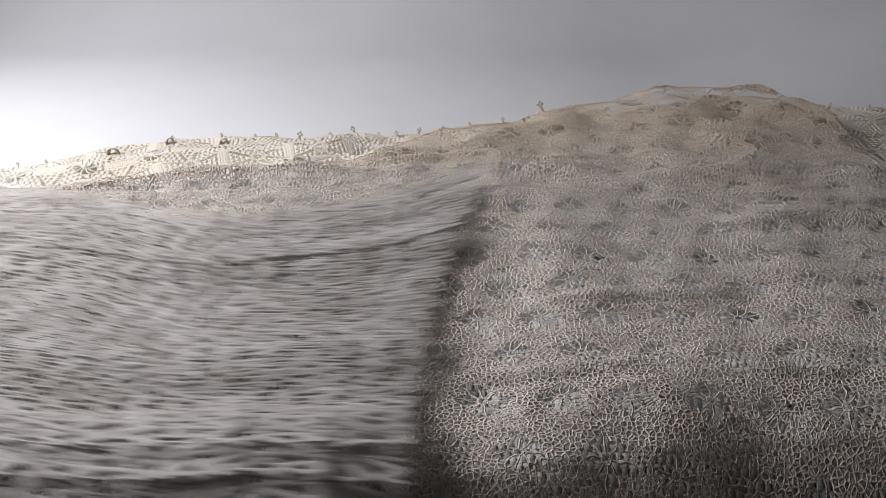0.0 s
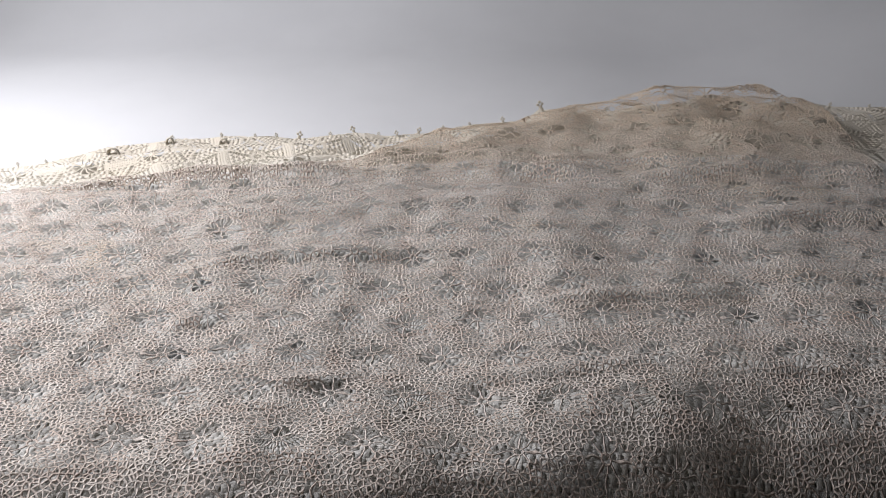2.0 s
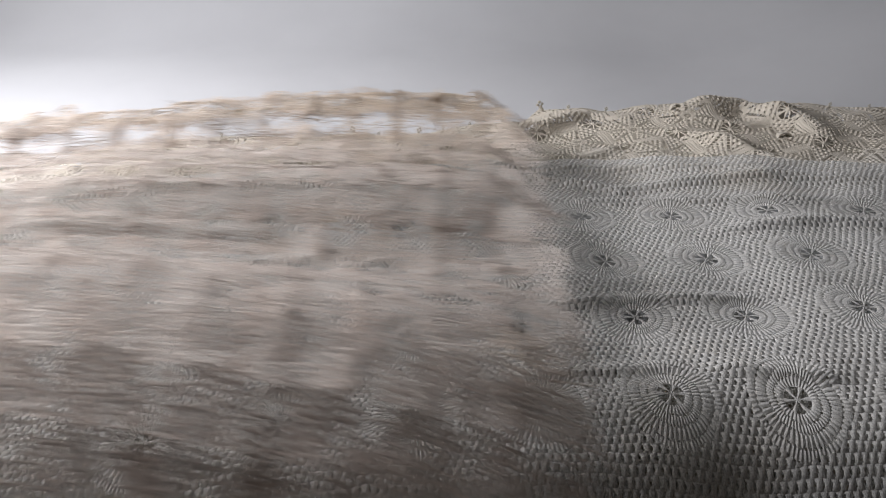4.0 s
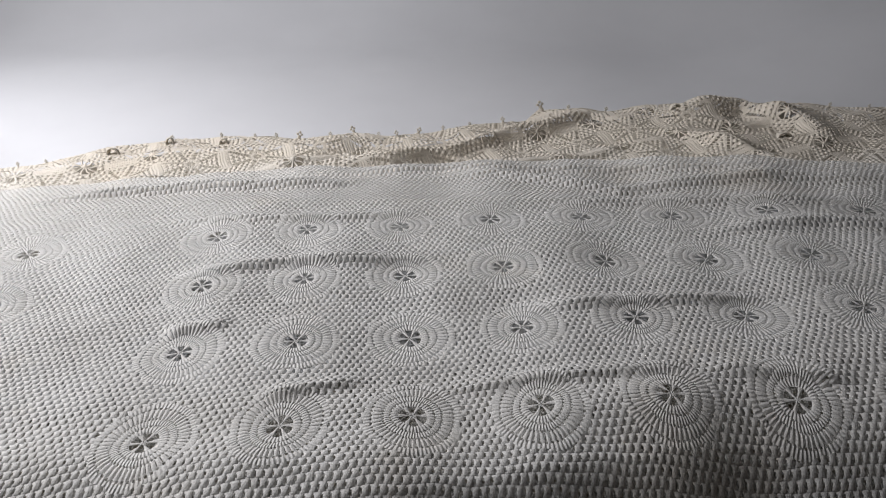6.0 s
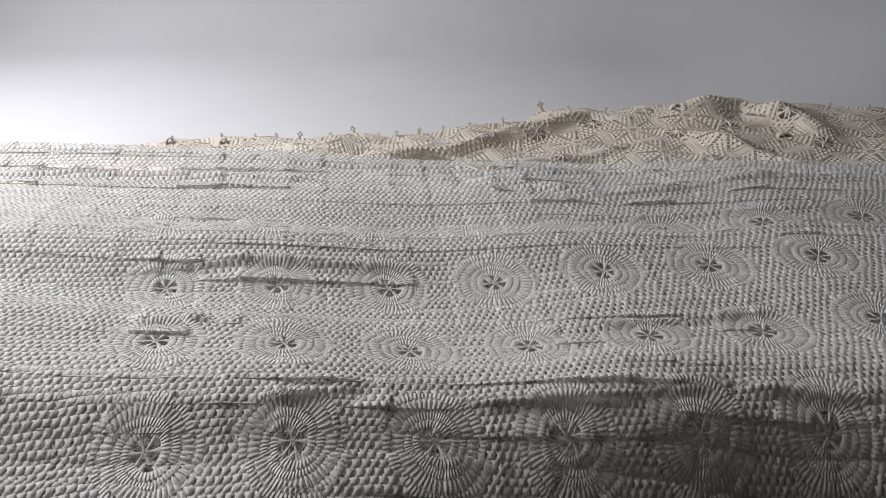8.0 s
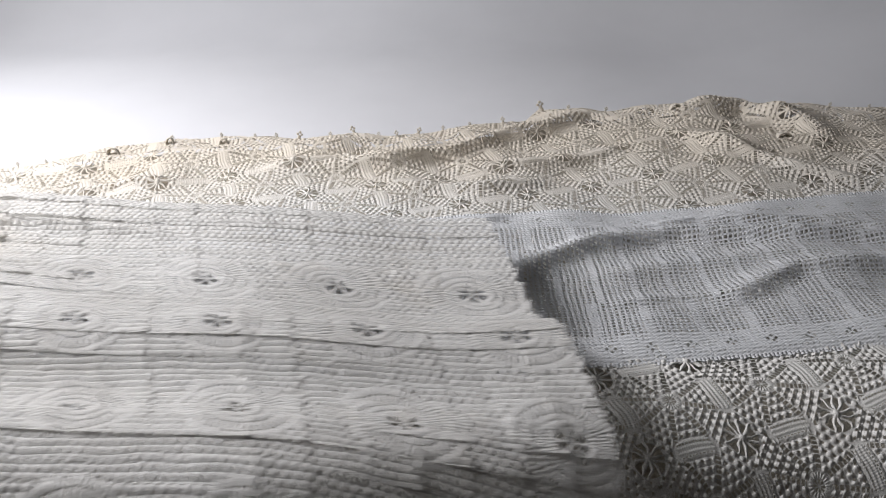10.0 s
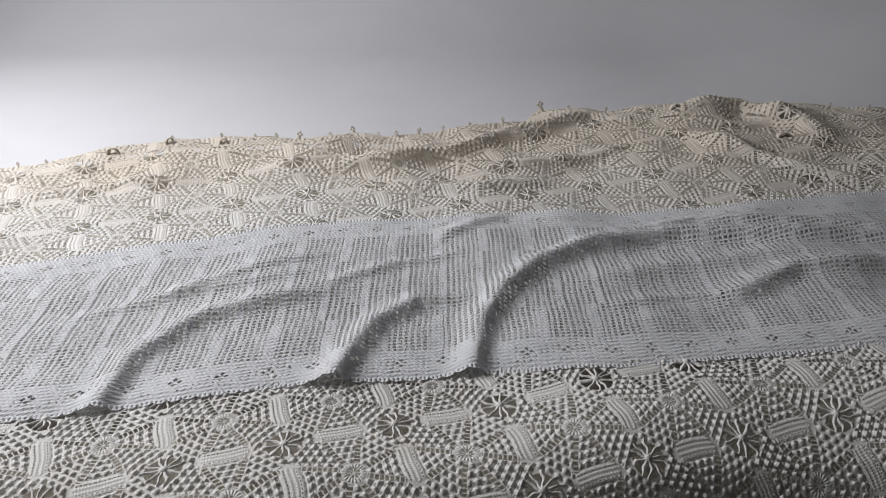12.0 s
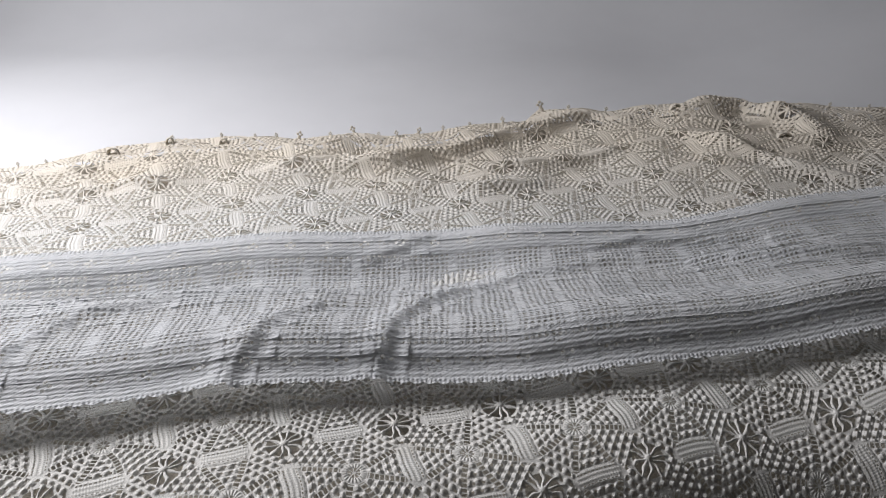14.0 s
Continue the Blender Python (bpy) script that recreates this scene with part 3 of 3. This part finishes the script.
build_room()
build_table()
build_backdrop()
still_cloth("crochet_tablecloth", CREAM, "cream crochet tablecloth with raised popcorn wheels, rumpled at its far edge", "tablecloth",
            -0.86, 0.97, lambda x: 0.37 + 0 * x, lambda x: curve(x, POPCORN_FAR), popcorn_folds, popcorn_stitch,
            0.0019, np.concatenate((np.linspace(0, 0.30, 280)[:-1], np.linspace(0.30, 0.58, 40)[:-1], np.linspace(0.58, 1, 230))))


def build_picots(cloth):
    """Little bobbles of thread standing along the far edge."""
    for x, size in ((-0.70, 0.8), (-0.66, 0.7), (-0.47, 0.9), (-0.385, 0.8), (-0.33, 0.7), (-0.29, 0.8), (-0.255, 1.3), (-0.20, 0.8), (-0.155, 1.2),
                    (-0.115, 0.7), (-0.08, 0.9), (-0.045, 1.1), (0.0, 0.8), (0.05, 0.7), (0.11, 1.0), (0.185, 1.6), (0.23, 0.8), (0.30, 0.9), (0.72, 0.8), (0.79, 0.7)):
        bm = bmesh.new()
        for dx, dz, r in ((0, 0.002, 0.0045), (0, 0.008, 0.0032), (-0.0035, 0.0125, 0.0024), (0.0035, 0.0125, 0.0024), (0, 0.0165, 0.0026)):
            bmesh.ops.create_icosphere(bm, subdivisions=2, radius=r * size, matrix=Matrix.Translation((dx * size, 0, dz * size)))
        ob = part("picot", bm, SHADED_CREAM, cloth)
        y = float(curve(x, POPCORN_FAR)) - 0.014
        z = float(popcorn_folds(np.array([x]), np.array([y]))[0])
        ob.matrix_basis = pose(x, y, z - 0.003, -12 + 24 * ((x * 37) % 1.0), 20 * math.sin(x * 90), 0) @ Matrix.Diagonal((0.75, 0.5, 0.75, 1))


def build_curls(cloth):
    """Curled-over rims of the far edge, open towards the viewer."""
    for x, y, r, tall, lean in ((-0.55, 1.225, 0.0075, 1.3, -14), (-0.465, 1.26, 0.0045, 2.0, 6), (-0.375, 1.265, 0.0045, 1.3, 10), (0.415, 1.35, 0.0075, 1.1, 30),
                                (0.575, 1.25, 0.010, 0.6, 15)):
        bm = bmesh.new()
        rings, n = 7, 20
        grid = []
        for k in range(rings):
            a = k / (rings - 1)
            rad = r * (1.12 - 0.25 * a) if k else r * 1.2
            grid.append([bm.verts.new((rad * math.cos(2 * math.pi * i / n) * (1 + 0.08 * math.sin(3 * i)), 0.012 * a,
                                       rad * tall * math.sin(2 * math.pi * i / n))) for i in range(n)])
        for g, h in zip(grid, grid[1:]):
            for i in range(n):
                bm.faces.new((g[i], g[(i + 1) % n], h[(i + 1) % n], h[i])).smooth = True
        ob = part("curled_rim", bm, SHADED_CREAM, cloth)
        solid = ob.modifiers.new("thickness", "SOLIDIFY")
        solid.thickness = 0.0022
        z = float(popcorn_folds(np.array([x]), np.array([y + 0.02]))[0])
        ob.matrix_basis = pose(x, y, z + 0.0005, -6, lean, 8)


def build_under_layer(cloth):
    """The cloth lies doubled: its lower layer, coloured darker so the gaps look shaded."""
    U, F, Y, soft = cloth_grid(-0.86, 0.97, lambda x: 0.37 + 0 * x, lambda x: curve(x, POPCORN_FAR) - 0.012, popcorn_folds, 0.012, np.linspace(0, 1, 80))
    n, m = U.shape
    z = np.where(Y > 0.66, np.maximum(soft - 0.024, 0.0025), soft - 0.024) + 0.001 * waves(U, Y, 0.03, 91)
    sheet("lower_layer", np.stack((U, Y, z), -1).reshape(-1, 3), np.stack((U, Y), -1).reshape(-1, 2), sheet_faces(n, m), SHADED_CREAM, cloth)


CROCHET = bpy.data.objects["crochet_tablecloth"]
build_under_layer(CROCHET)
build_picots(CROCHET)
build_curls(CROCHET)
RUNNER = moving_cloth("table_runner", WHITE, "white openwork cotton table runner lying in soft folds", "table runner",
                      -0.78, 0.82, lambda x: curve(x, RUNNER_NEAR), lambda x: curve(x, RUNNER_FAR), runner_rest, runner_stitch,
                      0.0018, 204, lambda U, F, Y: (U, F * 0.36), 95, 17)


def medallion_lattice(U, F, Y):
    y = Y - 0.75
    return (0.28 + 0.993 * U + 0.08 * y - 0.09 * U * U - 0.025 * U * y + 0.086 * y * y,
            0.176 - 0.12 * U + 0.968 * y + 0.098 * U * U + 0.2 * y * y)


MEDALLION = moving_cloth("medallion_tablecloth", IVORY, "ivory crochet tablecloth with round medallions in an open net", "tablecloth",
                         -0.92, 1.05, lambda x: 0.40 - 0.04 * smooth(0.1, -0.3, x), lambda x: curve(x, MEDALLION_FAR), medallion_rest, medallion_stitch,
                         0.0025, 300, medallion_lattice, 44, 30)
LACE = moving_cloth("lace_tablecloth", BEIGE, "beige fine lace tablecloth with thread stars", "tablecloth",
                    -0.92, 0.64, lambda x: 0.35 + 0 * x, lambda x: curve(x, LACE_FAR), lace_rest, lace_stitch,
                    0.0026, 336, lambda U, F, Y: (U, Y), 25, 24)
SHAWL = moving_cloth("lace_cloth", GREY, "pale grey loose lace cloth being pulled away", "tablecloth",
                     -0.80, 0.55, lambda x: 0.37 + 0 * x, lambda x: 1.0 + 0 * x, shawl_rest, shawl_stitch,
                     0.0035, 168, lambda U, F, Y: (U, Y), 20, 24)


def shawl_place(P, U, F, t):
    slide = keyed(t, (0, 0.515), (0.1, 0.67), (0.2, 0.84), (0.3, 0.95), (0.4, 0.98), (0.5, 0.985), (0.6, 1.05), (0.7, 1.25), (0.9, 1.7), (1.3, 2.2), (14, 2.2))
    skew = keyed(t, (0, -0.09), (0.1, -0.11), (0.2, -0.20), (0.3, -0.20), (0.4, -0.15), (14, -0.1))
    lift = keyed(t, (0, 0.02), (0.2, 0.015), (0.4, 0.0), (14, 0.0))
    gather = keyed(t, (0, 0.26), (0.2, 0.30), (0.4, 0.3), (14, 0.3))
    tail = keyed(t, (0, 0.0), (0.1, 0.05), (0.2, 0.25), (0.3, 0.45), (0.4, 0.65), (14, 0.65))
    Q = drawn(P, F, lambda x, y: under_moving(x, y) + 0.012, slide, skew, gather, 3.3, lift, 0.1, tail, 0.70, 0.6, 0.003, tail * 1.15,
              keyed(t, (0, 0.03), (0.2, 0.03), (14, 0.0)), keyed(t, (0, 0.012), (0.3, 0.01), (0.4, 0.0), (14, 0.0)), 0.6)
    x = Q[..., 0]
    dip = keyed(t, (0, 1.0), (0.3, 0.0), (14, 0.0))
    Q[..., 1] += dip * F * (0.05 * smooth(-0.1, 0.06, x) - 0.09 * np.exp(-((x + 0.27) / 0.2) ** 2))
    return Q


def lace_place(P, U, F, t):
    go = smooth(0, 1, np.clip((t - 2.25 - 0.30 * (U + 0.7)) / 0.7, 0, 1))[..., None]
    slide = keyed(t, (0, 0), (3.3, 0.0), (3.5, 0.05), (3.7, 0.14), (4.0, 0.5), (4.4, 1.2), (5.0, 2.3), (14, 2.3))
    lift = keyed(t, (0, 0.0), (2.4, 0.0), (2.8, 0.14), (3.0, 0.21), (3.3, 0.11), (3.5, 0.10), (3.7, 0.12), (4.6, 0.05), (14, 0.05))
    Q = drawn(P, F, lambda x, y: under_moving(x, y) + 0.012, slide, 0.0, keyed(t, (0, 0.1), (3.4, 0.25), (4.0, 0.6), (14, 0.6)), 3.0, lift, 0.3,
              keyed(t, (0, 0.0), (3.5, 0.05), (4.2, 0.4), (14, 0.4)), 0.75, 0.4 + 1.5 * t, 0.012, tilt=0.85)
    return P + (Q - P) * go


def medallion_place(P, U, F, t):
    go = smooth(0, 1, np.clip((t - 7.1 - 0.35 * (U + 0.9)) / 0.7, 0, 1))[..., None]
    slide = keyed(t, (0, 0), (7.1, 0), (8.0, 0.01), (8.4, 0.06), (8.7, 0.18), (9.0, 0.36), (9.3, 0.54), (9.4, 0.575), (9.5, 0.59), (9.6, 0.60), (9.8, 0.72), (9.9, 0.82), (10.0, 0.92), (10.1, 0.95),
                  (10.2, 0.98), (10.3, 1.08), (10.4, 1.18), (10.5, 1.22), (10.6, 1.26), (10.7, 1.40), (10.8, 1.72), (11.2, 2.6), (14, 2.6))
    skew = keyed(t, (0, 0.09), (9.3, 0.12), (9.5, 0.15), (9.8, 0.12), (10.0, 0.18), (10.2, 0.09), (10.4, 0.12), (10.6, 0.09), (14, 0.09))
    lift = keyed(t, (0, 0.05), (7.1, 0.05), (8.0, 0.06), (8.5, 0.12), (9.3, 0.13), (9.4, 0.10), (9.5, 0.02), (9.6, 0.06), (9.7, 0.15), (9.8, 0.12), (10.0, 0.03), (10.1, 0.03), (10.3, 0.13),
                 (10.5, 0.04), (10.7, 0.03), (14, 0.03))
    gather = keyed(t, (0, 0.25), (8.0, 0.4), (9.3, 0.52), (9.6, 0.50), (10.0, 0.40), (10.6, 0.40), (14, 0.6))
    squeeze = keyed(t, (0, 0), (7.2, 0), (9.3, 0.6), (10.0, 0.75), (10.6, 1.0), (14, 1.0))
    narrow = keyed(t, (0, 0), (7.2, 0), (9.3, 0.03), (14, 0.03))
    Q = drawn(P, F, under_moving, slide, skew, gather, 3.2, lift, 0.15, squeeze, 0.55, 0.8 + 0.25 * t, 0.010, narrow, shift=keyed(t, (0, 0), (7.2, 0), (9.3, -0.05), (14, -0.05)))
    return P + (Q - P) * go


def runner_place(P, U, F, t):
    go = smooth(0, 1, np.clip((t - 12.9 - 0.22 * (U + 0.7)) / 0.5, 0, 1))[..., None]
    slide = keyed(t, (0, 0), (13.0, 0), (13.6, 0.03), (14, 0.10))
    lift = keyed(t, (0, 0), (13.0, 0.0), (13.1, 0.02), (13.3, 0.055), (13.4, 0.065), (13.5, 0.06), (13.6, 0.055), (13.8, 0.02), (14, 0.012))
    gather = keyed(t, (0, 0.08), (13.4, 0.10), (13.6, 0.2), (13.8, 0.45), (14, 0.65))
    Q = drawn(P, F, lambda x, y: pile(x, y) + 0.004, slide, 0.0, gather, 1.5, lift, 0.15, 0.0, 0.7, 0.1, -0.002, tilt=-1.0,
              shift=keyed(t, (0, 0), (13.6, 0.0), (13.8, -0.04), (14, -0.07)))
    Q[..., 2] += keyed(t, (0, 0.9), (13.4, 0.9), (13.8, 0.45), (14, 0.35)) * (P[..., 2] - pile(P[..., 0], P[..., 1]) - 0.0085)
    return P + (Q - P) * go


def motions():
    key_cloth(SHAWL, (0, 0.1, 0.2, 0.3, 0.4, 0.5, 0.6, 0.7, 0.8, 0.9, 1.1, 1.3, 14.0), shawl_place)
    key_cloth(LACE, (0, 2.2, 2.4, 2.6, 2.7, 2.8, 2.9, 3.0, 3.1, 3.2, 3.3, 3.4, 3.5, 3.6, 3.7, 3.9, 4.1, 4.3, 4.5, 4.7, 5.0, 14.0), lace_place)
    key_cloth(MEDALLION, (0, 7.1, 7.2, 7.4, 7.6, 7.8, 8.0, 8.3, 8.6, 9.0, 9.3, 9.4, 9.5, 9.6, 9.7, 9.8, 9.9, 10.0, 10.1, 10.2, 10.3, 10.4, 10.5, 10.6, 10.7,
                          10.8, 10.9, 11.0, 11.2, 14.0), medallion_place)
    key_cloth(RUNNER, (0, 12.9, 13.0, 13.1, 13.2, 13.3, 13.4, 13.5, 13.6, 13.7, 13.8, 13.9, 14.0), runner_place)


motions()
